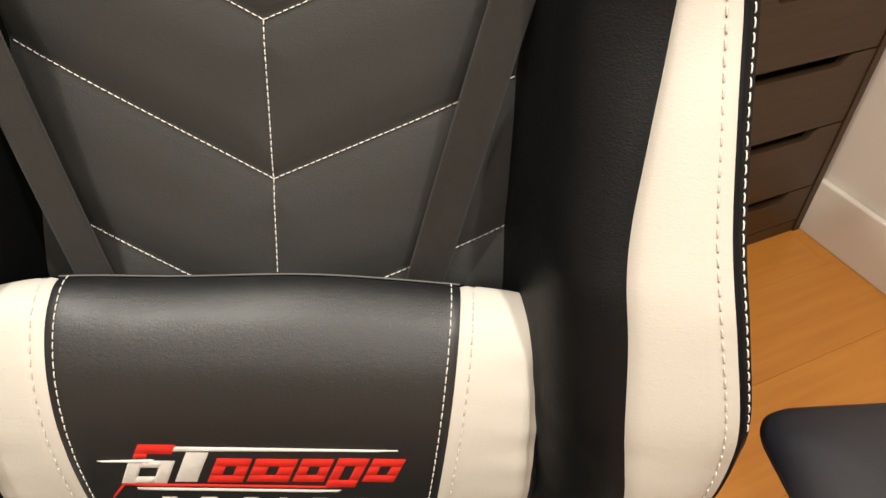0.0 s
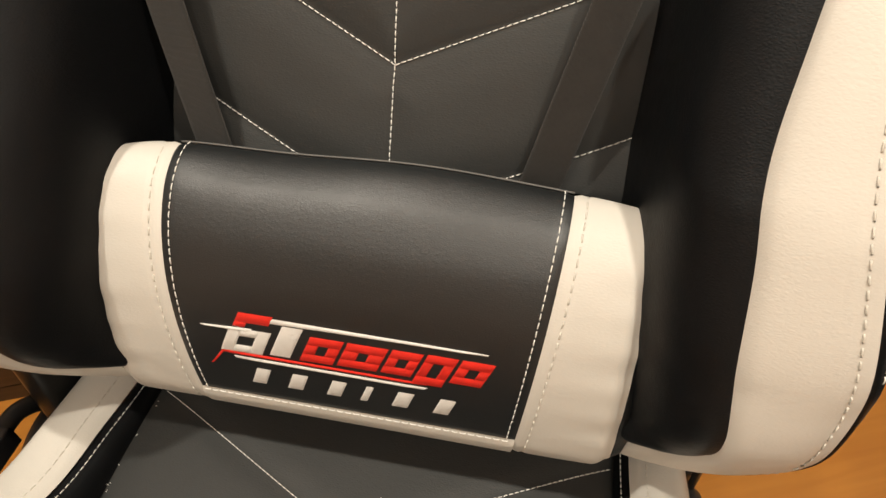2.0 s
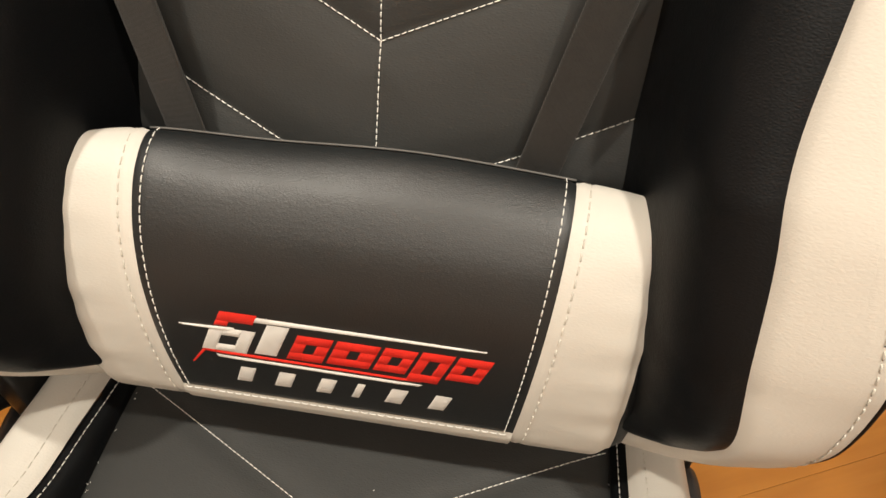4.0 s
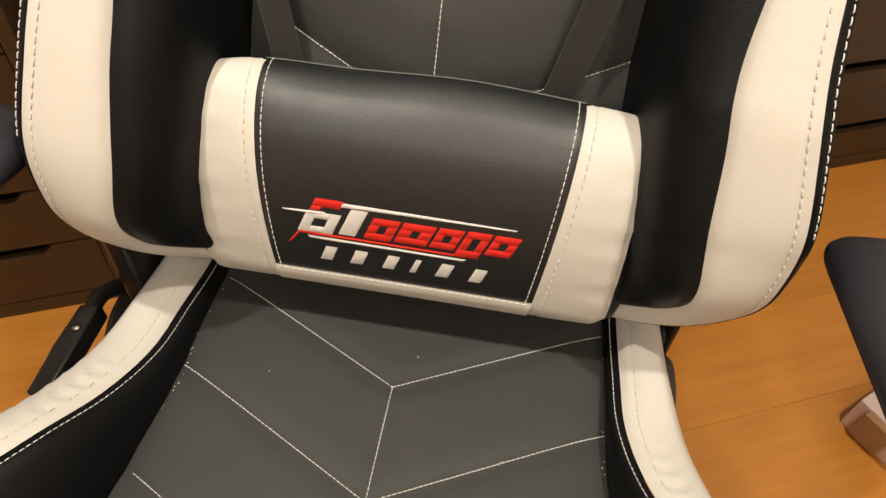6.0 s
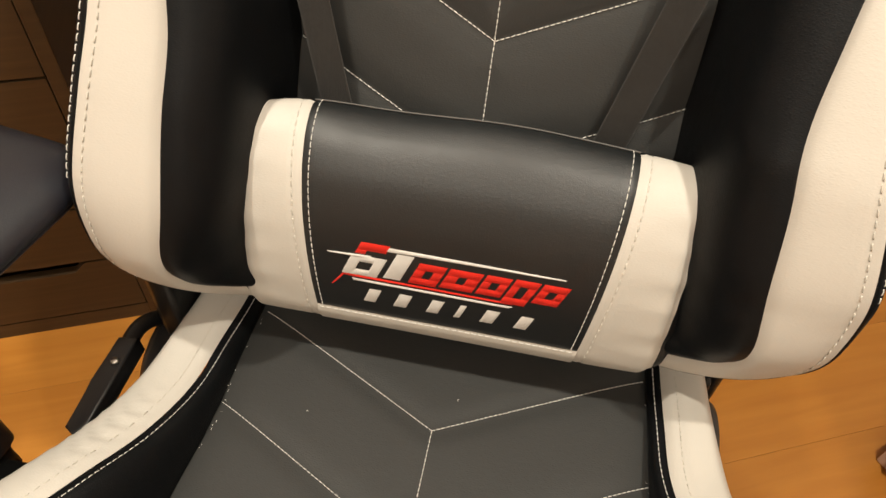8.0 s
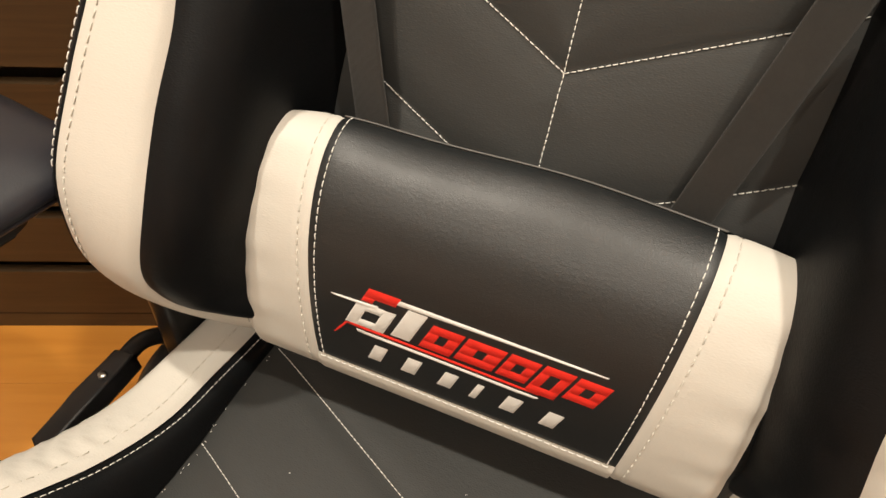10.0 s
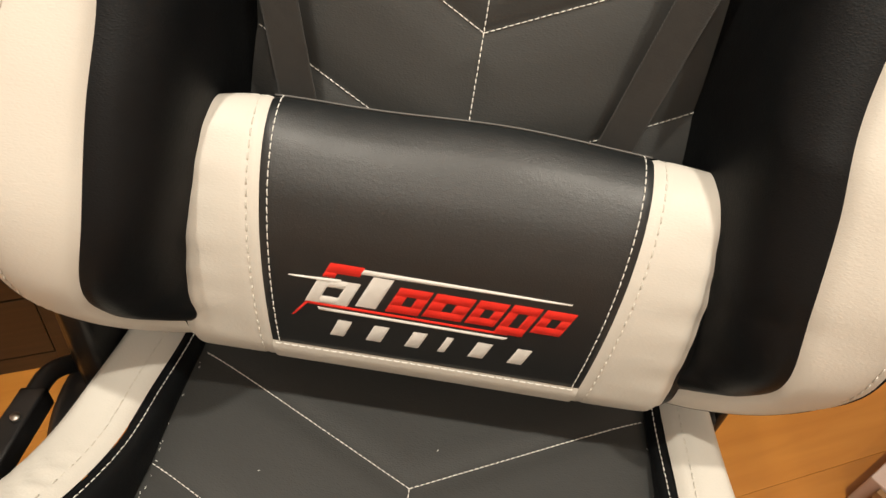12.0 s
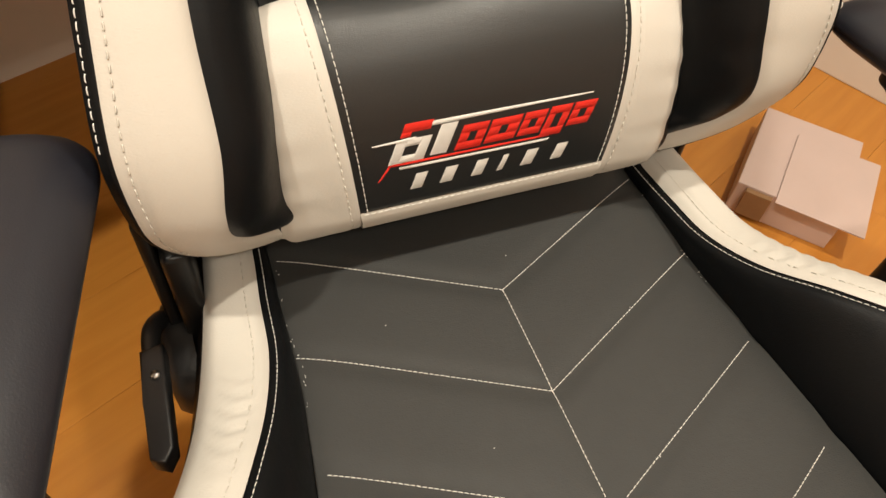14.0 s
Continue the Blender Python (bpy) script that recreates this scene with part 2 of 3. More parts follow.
floor = structure("floor", box(LEFT_U - 0.1, RIGHT_U + 0.1, FRONT_D - 0.1, BACK_D + 0.1, -0.06, -0.008), OAK, "orange oak laminate floor in long planks", "floor")
structure("ceiling", box(LEFT_U - 0.1, RIGHT_U + 0.1, FRONT_D - 0.1, BACK_D + 0.1, CEILING, CEILING + 0.1), CEIL, "plain white painted ceiling", "ceiling")
structure("wall_east", box(RIGHT_U, RIGHT_U + 0.1, FRONT_D, BACK_D, -0.008, CEILING), PAINT, "off-white painted wall beside the drawers", "wall")
structure("wall_west", box(LEFT_U - 0.1, LEFT_U, FRONT_D, BACK_D, -0.008, CEILING), PAINT, "off-white painted wall", "wall")
structure("wall_north", box(LEFT_U, RIGHT_U, BACK_D, BACK_D + 0.1, -0.008, CEILING), PAINT, "off-white painted wall behind the desk", "wall")
structure("wall_south", box(LEFT_U, RIGHT_U, FRONT_D - 0.1, FRONT_D, -0.008, CEILING), PAINT, "off-white painted wall", "wall")


def skirting(name, x0, x1, y0, y1):
    structure(name, box(x0, x1, y0, y1, 0.0, 0.14, 0.004), GLOSS, "white gloss skirting board along the wall", "skirting")


skirting("baseboard", RIGHT_U - 0.018, RIGHT_U - 0.001, FRONT_D, BACK_D)

for lx, ly, lw, ls in LAMPS:
    dl = thing("downlight", "round white recessed ceiling downlight, switched on", "downlight", "ceiling downlights", "", Matrix.Translation((lx, ly, CEILING)))
    part("trim_ring", tube([(0.068 * math.cos(a), 0.068 * math.sin(a), -0.006) for a in [k * math.pi / 16 for k in range(33)]], 0.008, 8), GLOSS, dl)
    bmd = bmesh.new()
    bmesh.ops.create_circle(bmd, cap_ends=True, radius=0.058, segments=32)
    part("diffuser", bmd, GLOW, dl, "warm glowing diffuser", False).location = (0, 0, -0.004)


# ---- drawer units and desk ----
def drawer_unit(x0, width, seams, top):
    """A veneered carcass with drawer fronts between its sides; each front has a shallow finger notch in its upper edge."""
    y0 = DESK_Y
    u = thing("drawer_unit", "black-brown veneered drawer unit under the desk, drawers shut", "drawer unit", "drawer units", "", ROOM @ pose(x0, y0, 0))
    depth, side = 0.56, 0.020
    part("side_panel", box(0, side, 0, depth, 0, top, 0.0012), BROWN, u, "", False)
    part("side_panel", box(width - side, width, 0, depth, 0, top, 0.0012), BROWN, u, "", False)
    part("back_panel", box(side, width - side, depth - 0.012, depth, 0.03, top), RECESS_SHADE, u, "", False)
    part("plinth", box(side + 0.001, width - side - 0.001, 0.004, 0.020, 0.0, 0.034, 0.001), BROWN, u, "", False)
    part("top_panel", box(side, width - side, 0.0, depth - 0.012, top - 0.018, top), BROWN, u, "", False)
    # added board close behind the notches, its dark colour stands for shade
    part("notch_shade_board", box(side, width - side, 0.05, 0.056, 0.034, top - 0.018), RECESS_SHADE, u, "near-black board behind the finger notches, coloured as shade", False)
    marks = [0.036] + list(seams) + [top - 0.02]
    for lo, hi in zip(marks, marks[1:]):
        d = part("drawer", drawer_front(width - 2 * side - 0.005, hi - lo - 0.004), BROWN, u, "", False)
        d.location = (side + 0.0025, 0.003, lo + 0.002)
    return u


def drawer_front(w, h):
    """A slab whose upper edge dips in a long finger notch with sloping ends."""
    bm = bmesh.new()
    c, half, slope, dip = w / 2, w * 0.27, w * 0.07, 0.021
    top = [(0, h)]
    for k in range(9):
        t = k / 8
        top.append((c - half - slope + slope * t, h - dip * (3 * t * t - 2 * t ** 3)))
    for k in range(9):
        t = k / 8
        top.append((c + half + slope * t, h - dip * (1 - (3 * t * t - 2 * t ** 3))))
    top.append((w, h))
    outline = [(0, 0)] + top + [(w, 0)]
    front = [bm.verts.new((x, 0, z)) for x, z in outline]
    back = [bm.verts.new((x, 0.016, z)) for x, z in outline]
    bm.faces.new(front)
    bm.faces.new(back[::-1])
    n = len(front)
    for i in range(n):
        bm.faces.new((front[i], back[i], back[(i + 1) % n], front[(i + 1) % n]))
    return bm


drawer_unit(-0.765, 0.43, (0.165, 0.285, 0.402, 0.520, 0.641), 0.757)
drawer_unit(0.93, 0.45, (0.135, 0.300, 0.465, 0.620), 0.757)
# the desk top stays out of view, added to cast shade below it
desk = thing("desk", "unseen dark desk top on two drawer units, added for its shade", "desk", "", "", ROOM)
part("desk_top", box(-0.80, RIGHT_U - 0.002, DESK_Y - 0.02, BACK_D - 0.01, 0.757, 0.787, 0.002), BROWN, desk, "", False)


# ---- carton on the floor ----
carton = thing("carton", "flat white cardboard carton lying on the floor, flap open", "box", "", "", pose(0.70, 0.585, 0, 0, 0, 41))
part("carton_body", box(0.0, 0.26, -0.20, 0.0, 0.0, 0.075, 0.003), CARTON, carton, "", False)
part("flap", box(-0.022, 0.20, -0.24, -0.075, 0.077, 0.080, 0.001), CARTON, carton, "pale folded flap", False)
part("inner_edge", box(-0.012, 0.0, -0.07, -0.02, 0.01, 0.07, 0.001), KRAFT, carton, "brown card edge", False)


# ---- chair ----
chair = thing("gaming_chair", "black and white leatherette racing gaming chair with white stitching", "chair")

# backrest: middle panel with chevron channels
CHEVRONS = ((0.960, 0.41, 0.50), (0.859, 0.41, 0.50), (0.757, 0.410, 0.497), (0.659, 0.395, 0.465))   # apex height, rise to either side
PANEL_HALF = 0.172


def chevron(c, x):
    return c[0] + (c[1] if x > 0 else c[2]) * abs(x)


def back_lean(z):
    """How far back the reclined backrest lies at a height."""
    if z < 0.69:
        return 0.4280 + 0.20 * (z - 0.69)
    if z > 0.86:
        return 0.4926 + 0.28 * (z - 0.86)
    return 0.458 + 0.40 * (z - 0.758) - 0.6 * (z - 0.758) ** 2


def back_y(x, z):
    d = min(abs(z - chevron(c, x)) for c in CHEVRONS) * 0.90
    if z < chevron(CHEVRONS[1], x):
        d = min(d, abs(x) + 0.012)
    crease = math.exp(-(d / 0.004) ** 2) * 0.0015 + math.exp(-(d / 0.018) ** 2) * 0.0045
    return back_lean(z) - 0.003 + crease + 0.007 * (abs(x) / PANEL_HALF) ** 4


backrest = part("backrest_panel", grid([[(x, back_y(x, z), z) for x in np.linspace(-PANEL_HALF, PANEL_HALF, 101)] for z in np.linspace(0.53, 1.25, 260)]), CHARCOAL, chair, "charcoal grained leatherette panel")
back_lines = []
for c in CHEVRONS[1:]:
    for s in (-1, 1):
        back_lines.append(([(s * x, back_y(s * x, chevron(c, s * x)) - 0.0006, chevron(c, s * x)) for x in np.linspace(0, PANEL_HALF - 0.004, 40)], (0, -1, 0.3)))
back_lines.append(([(0, back_y(0, z) - 0.0006, z) for z in np.linspace(0.859, 0.56, 60)], (0, -1, 0.3)))
tagged(stitches("stitching", back_lines, backrest, label="white thread chevron stitching"), kind="stuff")

# backrest: side wings
SEAM = [(0.200, 0.520, 1.25), (0.227, 0.470, 1.10), (0.235, 0.418, 0.95), (0.234, 0.400, 0.90), (0.227, 0.371, 0.850), (0.221, 0.341, 0.800), (0.223, 0.306, 0.750), (0.224, 0.272, 0.690),
        (0.231, 0.260, 0.640), (0.229, 0.270, 0.604), (0.212, 0.289, 0.578), (0.192, 0.310, 0.555), (0.167, 0.326, 0.538), (0.10, 0.36, 0.528), (0.0, 0.385, 0.528)]
OUTER = [(0.232, 0.525, 1.255), (0.256, 0.462, 1.10), (0.261, 0.412, 0.96), (0.267, 0.393, 0.91), (0.269, 0.369, 0.870), (0.273, 0.336, 0.815), (0.281, 0.305, 0.765), (0.289, 0.273, 0.705),
         (0.288, 0.263, 0.655), (0.282, 0.266, 0.620), (0.263, 0.279, 0.585), (0.231, 0.299, 0.553), (0.185, 0.325, 0.528), (0.10, 0.362, 0.518), (0.0, 0.386, 0.518)]
CREASE = [(x, back_lean(z) + 0.010, z) for x, z in ((0.150, 1.25), (0.168, 1.10), (0.170, 0.95), (0.170, 0.90), (0.169, 0.85), (0.168, 0.80), (0.167, 0.75), (0.167, 0.69),
                                                    (0.166, 0.64), (0.164, 0.60), (0.155, 0.575), (0.14, 0.560), (0.12, 0.555), (0.07, 0.552), (0.0, 0.552))]


def through_keys(keys, n):
    """n points at even steps of the key number, smooth between the keys."""
    k = [Vector(p) for p in keys]
    k = [k[0] * 2 - k[1]] + k + [k[-1] * 2 - k[-2]]
    out = []
    for i in range(n):
        f = (len(keys) - 1) * i / (n - 1)
        j = min(int(f), len(keys) - 2)
        t = f - j
        p0, p1, p2, p3 = k[j], k[j + 1], k[j + 2], k[j + 3]
        out.append(0.5 * (2 * p1 + (p2 - p0) * t + (2 * p0 - 5 * p1 + 4 * p2 - p3) * t * t + (3 * p1 - p0 - 3 * p2 + p3) * t ** 3))
    return out


def wing(side):
    n = 140
    S, O, C = through_keys(SEAM, n), through_keys(OUTER, n), through_keys(CREASE, n)
    flip = Matrix.Translation((-0.001, 0, 0)) @ Matrix.Diagonal((side, 1, 1, 1))
    if side > 0:
        # this wing's lower end is pressed back a little more than the other's
        for row in (S, O):
            for p in row:
                k = max(0.0, min(1.0, (0.78 - p.z) / 0.10)) * max(0.0, min(1.0, (p.z - 0.50) / 0.10)) * min(1.0, p.x / 0.2)
                p.x += 0.008 * k
                p.y += 0.019 * k
    word = thing_part("side_wing", backrest_root)
    black, white, band, shell = [], [], [], []
    stitch_band, stitch_white = [], []
    for i in range(n):
        c, s, o = C[i], S[i], O[i]
        down = (S[min(i + 1, n - 1)] - S[max(i - 1, 0)]).normalized()
        across = (o - s)
        across.normalize()
        face = across.cross(down).normalized()
        if face.y > 0:
            face = -face
        c1 = c + Vector((0.006, -0.085, 0)) + (s - c) * 0.05
        c2 = s - across * 0.045 + face * -0.002
        row = []
        for k in range(19):
            t = k / 18
            p = c * (1 - t) ** 3 + c1 * 3 * t * (1 - t) ** 2 + c2 * 3 * t * t * (1 - t) + s * t ** 3
            row.append(p - face * 0.0025 * math.exp(-((1 - t) / 0.05) ** 2))
        black.append(row)
        w = (o - s).length
        row = []
        for k in range(15):
            t = k / 14
            puff = 0.005 * math.sin(math.pi * t) ** 0.7 * min(1, w / 0.05)
            dip = 0.0012 * math.exp(-(((1 - t) * w - 0.008) / 0.002) ** 2)
            row.append(s.lerp(o, t) + face * (puff - dip - 0.0025 * math.exp(-(t / 0.06) ** 2)))
        white.append(row)
        stitch_white.append(s.lerp(o, max(0.5, 1 - 0.008 / max(w, 0.016))) + face * 0.0022)
        back = -face
        out = (across * 0.85 + back * 0.5).normalized()
        e1, e2 = o + out * 0.0045 + face * 0.001, o + out * 0.010 + back * 0.002
        band.append([o, o + out * 0.002 + face * 0.0012, e1, e2])
        stitch_band.append(o + out * 0.0068 + face * 0.0006)
        k0 = e2
        k1 = e2 + Vector((0.004, 0.07, 0.0)) + down * 0.0
        inward = max(0.0, min(1.0, (0.66 - o.z) / 0.12))
        k2 = Vector((e2.x * (1 - 0.1 * inward), back_lean(o.z) + 0.03, e2.z + 0.015 * inward))
        k3 = Vector((min(e2.x, c.x + 0.05), back_lean(o.z) + 0.075, e2.z + 0.03 * inward))
        shell.append([k0 * (1 - t) ** 3 + k1 * 3 * t * (1 - t) ** 2 + k2 * 3 * t * t * (1 - t) + k3 * t ** 3 for t in [q / 10 for q in range(11)]])
    for nm, rows, mat, lab in (("inner_bolster", black, BLACK, "black leatherette inner face"), ("white_facing", white, WHITE, "cream-white leatherette facing"),
                               ("edge_band", band, BLACK, "black edge binding"), ("outer_shell", shell, BLACK, "black leatherette side")):
        bm = grid(rows)
        bm.transform(flip)
        part(nm, bm, mat, word, lab)
    m = int(n * 0.51)
    ys = [flip @ p for p in stitch_band[8:m]]
    tagged(stitches("edge_stitching", [(ys, (side * 0.6, -0.8, 0))], word, long=0.0052, gap=0.0022, r=0.00046, label="white thread edge stitching"), kind="stuff")
    ys = [flip @ p for p in stitch_white[8:int(n * 0.70)]]
    tagged(stitches("tonal_stitching", [(ys, (side * -0.1, -1, 0))], word, TONAL, long=0.0050, gap=0.0030, r=0.00058, label="cream tonal stitching"), kind="stuff")


def thing_part(name, parent):
    ob = new(name)
    ob.empty_display_size = 0.03
    ob.parent = parent
    return ob


backrest_root = chair
wing(1)
wing(-1)
part("back_shell", grid([[(x, back_lean(z) + 0.075 + 0.01 * math.cos(x * 8), z) for x in np.linspace(-0.26, 0.26, 24)] for z in np.linspace(0.56, 1.25, 30)]), BLACK, chair, "black leatherette rear of the backrest")

# seat cushion with chevron channels
SEAT_APEX = (0.362, 0.246, 0.133, 0.021, -0.090)
SEAT_SLOPE = 0.505


def seat_half(y):
    return 0.206 + max(0, 0.20 - y) * 0.10


def seat_z(x, y):
    d = min(abs(y - (a + SEAT_SLOPE * abs(x))) for a in SEAT_APEX) * 0.9
    if y < 0.246 + SEAT_SLOPE * abs(x):
        d = min(d, abs(x) + 0.012)
    crease = math.exp(-(d / 0.012) ** 2) * 0.0020
    q = abs(x) / seat_half(y)
    edge = 0.007 * q ** 10
    front = 0.05 * max(0, (-0.08 - y) / 0.08) ** 2
    return 0.4735 - crease - edge - front


seat_rows = []
for y in np.linspace(-0.16, 0.47, 240):
    seat_rows.append([(q * seat_half(y), y, seat_z(q * seat_half(y), y)) for q in np.linspace(-1, 1, 121)])
seat = part("seat_cushion", grid(seat_rows), CHARCOAL, chair, "charcoal grained leatherette seat")
seat_lines = []
for a in SEAT_APEX[1:]:
    for s in (-1, 1):
        seat_lines.append(([(s * x, a + SEAT_SLOPE * x, seat_z(x, a + SEAT_SLOPE * x) + 0.0005) for x in np.linspace(0, 0.199 if a > 0.2 else 0.205, 40)], (0, 0, 1)))
seat_lines.append(([(0, y, seat_z(0, y) + 0.0005) for y in np.linspace(0.246, -0.12, 60)], (0, 0, 1)))
tagged(stitches("stitching", seat_lines, seat, label="white thread chevron stitching"), kind="stuff")

# seat side bolsters: y, stitch x, stitch z, outer x, outer z
BOLSTER = [(0.47, 0.211, 0.478, 0.258, 0.494), (0.42, 0.211, 0.478, 0.260, 0.497), (0.35, 0.212, 0.480, 0.264, 0.500), (0.29, 0.216, 0.486, 0.273, 0.497), (0.23, 0.223, 0.496, 0.288, 0.494),
           (0.17, 0.239, 0.516, 0.304, 0.512), (0.11, 0.263, 0.545, 0.323, 0.538), (0.05, 0.290, 0.562, 0.352, 0.555), (-0.02, 0.310, 0.568, 0.374, 0.560), (-0.09, 0.318, 0.560, 0.384, 0.550), (-0.15, 0.315, 0.530, 0.380, 0.520)]


# how far either bolster's seam and outer edge are pulled in, key by key
TUCK = {1: [(0.008, 0.010)] * 3 + [(0.010, 0.011), (0.014, 0.013), (0.016, 0.013), (0.013, 0.010), (0.006, 0.006)] + [(0.004, 0.004)] * 3,
        -1: [(0.0, 0.0)] * 4 + [(0.004, 0.003), (0.008, 0.007), (0.012, 0.007), (0.013, 0.006)] + [(0.010, 0.006)] * 3}


def bolster(side):
    n = 110
    keys = through_keys([(b[1] - d[0], b[0], b[2]) for b, d in zip(BOLSTER, TUCK[side])], n)
    outs = through_keys([(b[3] - d[1], b[0], b[4]) for b, d in zip(BOLSTER, TUCK[side])], n)
    flip = Matrix.Diagonal((side, 1, 1, 1))
    root = thing_part("seat_bolster", chair)
    inner, white, outer, st, tonal = [], [], [], [], []
    for i in range(n):
        s, o = keys[i], outs[i]
        y = s.y
        foot = Vector((seat_half(y) + 0.001, y, 0.452 - 0.05 * max(0, (-0.08 - y) / 0.08) ** 2))
        wide = (o - s).normalized()
        seam = s + wide * 0.0065 + Vector((0, 0, 0.0015))
        rise = s.z - foot.z
        c1 = foot + Vector((-0.004, 0, rise * 0.5))
        c2 = s - wide * min(0.012, rise * 0.4) + Vector((0, 0, -0.002))
        row = [foot * (1 - t) ** 3 + c1 * 3 * t * (1 - t) ** 2 + c2 * 3 * t * t * (1 - t) + s * t ** 3 for t in [q / 14 for q in range(15)]]
        inner.append(row + [s.lerp(seam, 0.5) + Vector((0, 0, 0.0008)), seam - Vector((0, 0, 0.0015))])
        st.append(s + Vector((0, 0, 0.0004)))
        row = []
        fold = math.exp(-((y - 0.165) / 0.045) ** 2)
        for k in range(19):
            t = k / 18
            p = seam.lerp(o, t)
            puff = 0.009 * math.sin(math.pi * min(1, t * 0.9 + 0.08)) - 0.002 * math.exp(-(t / 0.05) ** 2) - 0.0010 * math.exp(-((t * (o - seam).length - 0.012) / 0.0018) ** 2)
            wrinkle = fold * 0.0022 * math.sin(t * math.pi) * math.sin((y + 0.012 * math.sin(t * 5)) * 2 * math.pi / 0.017)
            drop = -0.014 * max(0, (t - 0.72) / 0.28) ** 2
            row.append(p + Vector((0, 0, puff + wrinkle + drop)))
        white.append(row)
        k = 0.012 / (o - seam).length
        tonal.append(seam.lerp(o, k) + Vector((0, 0, 0.009 * math.sin(math.pi * min(1, k * 0.9 + 0.08)) - 0.0006)))
        e = row[-1]
        outer.append([e + Vector((0.019 * math.sin(t * 2.2), 0, -0.115 * t)) for t in [q / 8 for q in range(9)]])
    for nm, rows, mat, lab in (("inner_side", inner, BLACK, "black leatherette inner side"), ("white_top", white, WHITE, "cream-white leatherette top, creased"), ("outer_side", outer, BLACK, "black leatherette outer side")):
        bm = grid(rows)
        bm.transform(flip)
        part(nm, bm, mat, root, lab)
    tagged(stitches("edge_stitching", [([flip @ p for p in st], (0, 0, 1))], root, long=0.0040, gap=0.0017, r=0.00042, label="white thread edge stitching"), kind="stuff")
    tagged(stitches("tonal_stitching", [([flip @ p for p in tonal], (0, 0, 1))], root, TONAL, long=0.0050, gap=0.0030, r=0.00055, label="cream tonal stitching"), kind="stuff")


bolster(1)
bolster(-1)
part("seat_pan", box(-0.25, 0.25, -0.12, 0.44, 0.375, 0.44, 0.012), BLACK, chair, "black underside of the seat")


# hinge, lever and covers
def hinge(side, size=1.0, cy=0.275, inset=0.0):
    root = thing_part("recline_hinge", chair)
    flip = Matrix.Diagonal((side, 1, 1, 1)) @ Matrix.Translation((-inset, 0, 0))

    def put(name, bm, mat, label=""):
        bm.transform(flip)
        return part(name, bm, mat, root, label)

    disc = []
    for r, dx in ((0.0, 0.036), (0.040, 0.036), (0.052, 0.032), (0.058, 0.022), (0.058, 0.0)):
        disc.append([(0.288 + dx * size, cy + r * size * 1.25 * math.cos(a), 0.40 + r * size * math.sin(a)) for a in [k * math.pi / 20 for k in range(40)]])
    put("cover", grid(disc, close_v=True), PLASTIC, "rounded black plastic hinge cover")
    near, high = (0.30, 0.56) if side < 0 else (0.345, 0.485)
    put("bracket", box(0.268, 0.292, near, 0.42, 0.40, high, 0.006), STEEL, "black steel backrest bracket")
    put("plate", box(0.294, 0.306, near + 0.015, 0.445, 0.36, high + 0.03, 0.004), STEEL)
    for by, bz in ((0.345, 0.465), (0.372, 0.488)) if side < 0 else ():
        put("bolt", tube([(0.300, by, bz), (0.309, by, bz)], 0.006, 10), BRIGHT, "bright steel bolt")
    return root


left_hinge = hinge(-1, 0.85, 0.312)
part("cable", tube(smooth_curve([(-0.272, 0.352, 0.520), (-0.279, 0.338, 0.500), (-0.284, 0.330, 0.478), (-0.288, 0.335, 0.455)], 18), 0.0016, 8), BRIGHT, left_hinge, "thin bright steel cable")
hinge(1, 0.75, 0.325, 0.030)
lever = thing_part("recline_lever", chair)
part("arm_rod", tube(smooth_curve([(-0.306, 0.338, 0.430), (-0.314, 0.322, 0.452), (-0.321, 0.300, 0.464), (-0.322, 0.270, 0.463)], 14), 0.0085, 12), PLASTIC, lever)
grip = prism([(-0.010, 0.0), (0.010, 0.004), (0.0105, 0.055), (0.009, 0.104), (-0.003, 0.110), (-0.0105, 0.098)], -0.013, 0.013, 0.003)
grip.transform(pose(-0.321, 0.284, 0.460, -2, 0, 180 - 2))
part("grip", grip, PLASTIC, lever, "matt black plastic grip")
part("screw", tube([(-0.320, 0.252, 0.472), (-0.320, 0.252, 0.4755)], 0.004, 10), BRIGHT, lever)


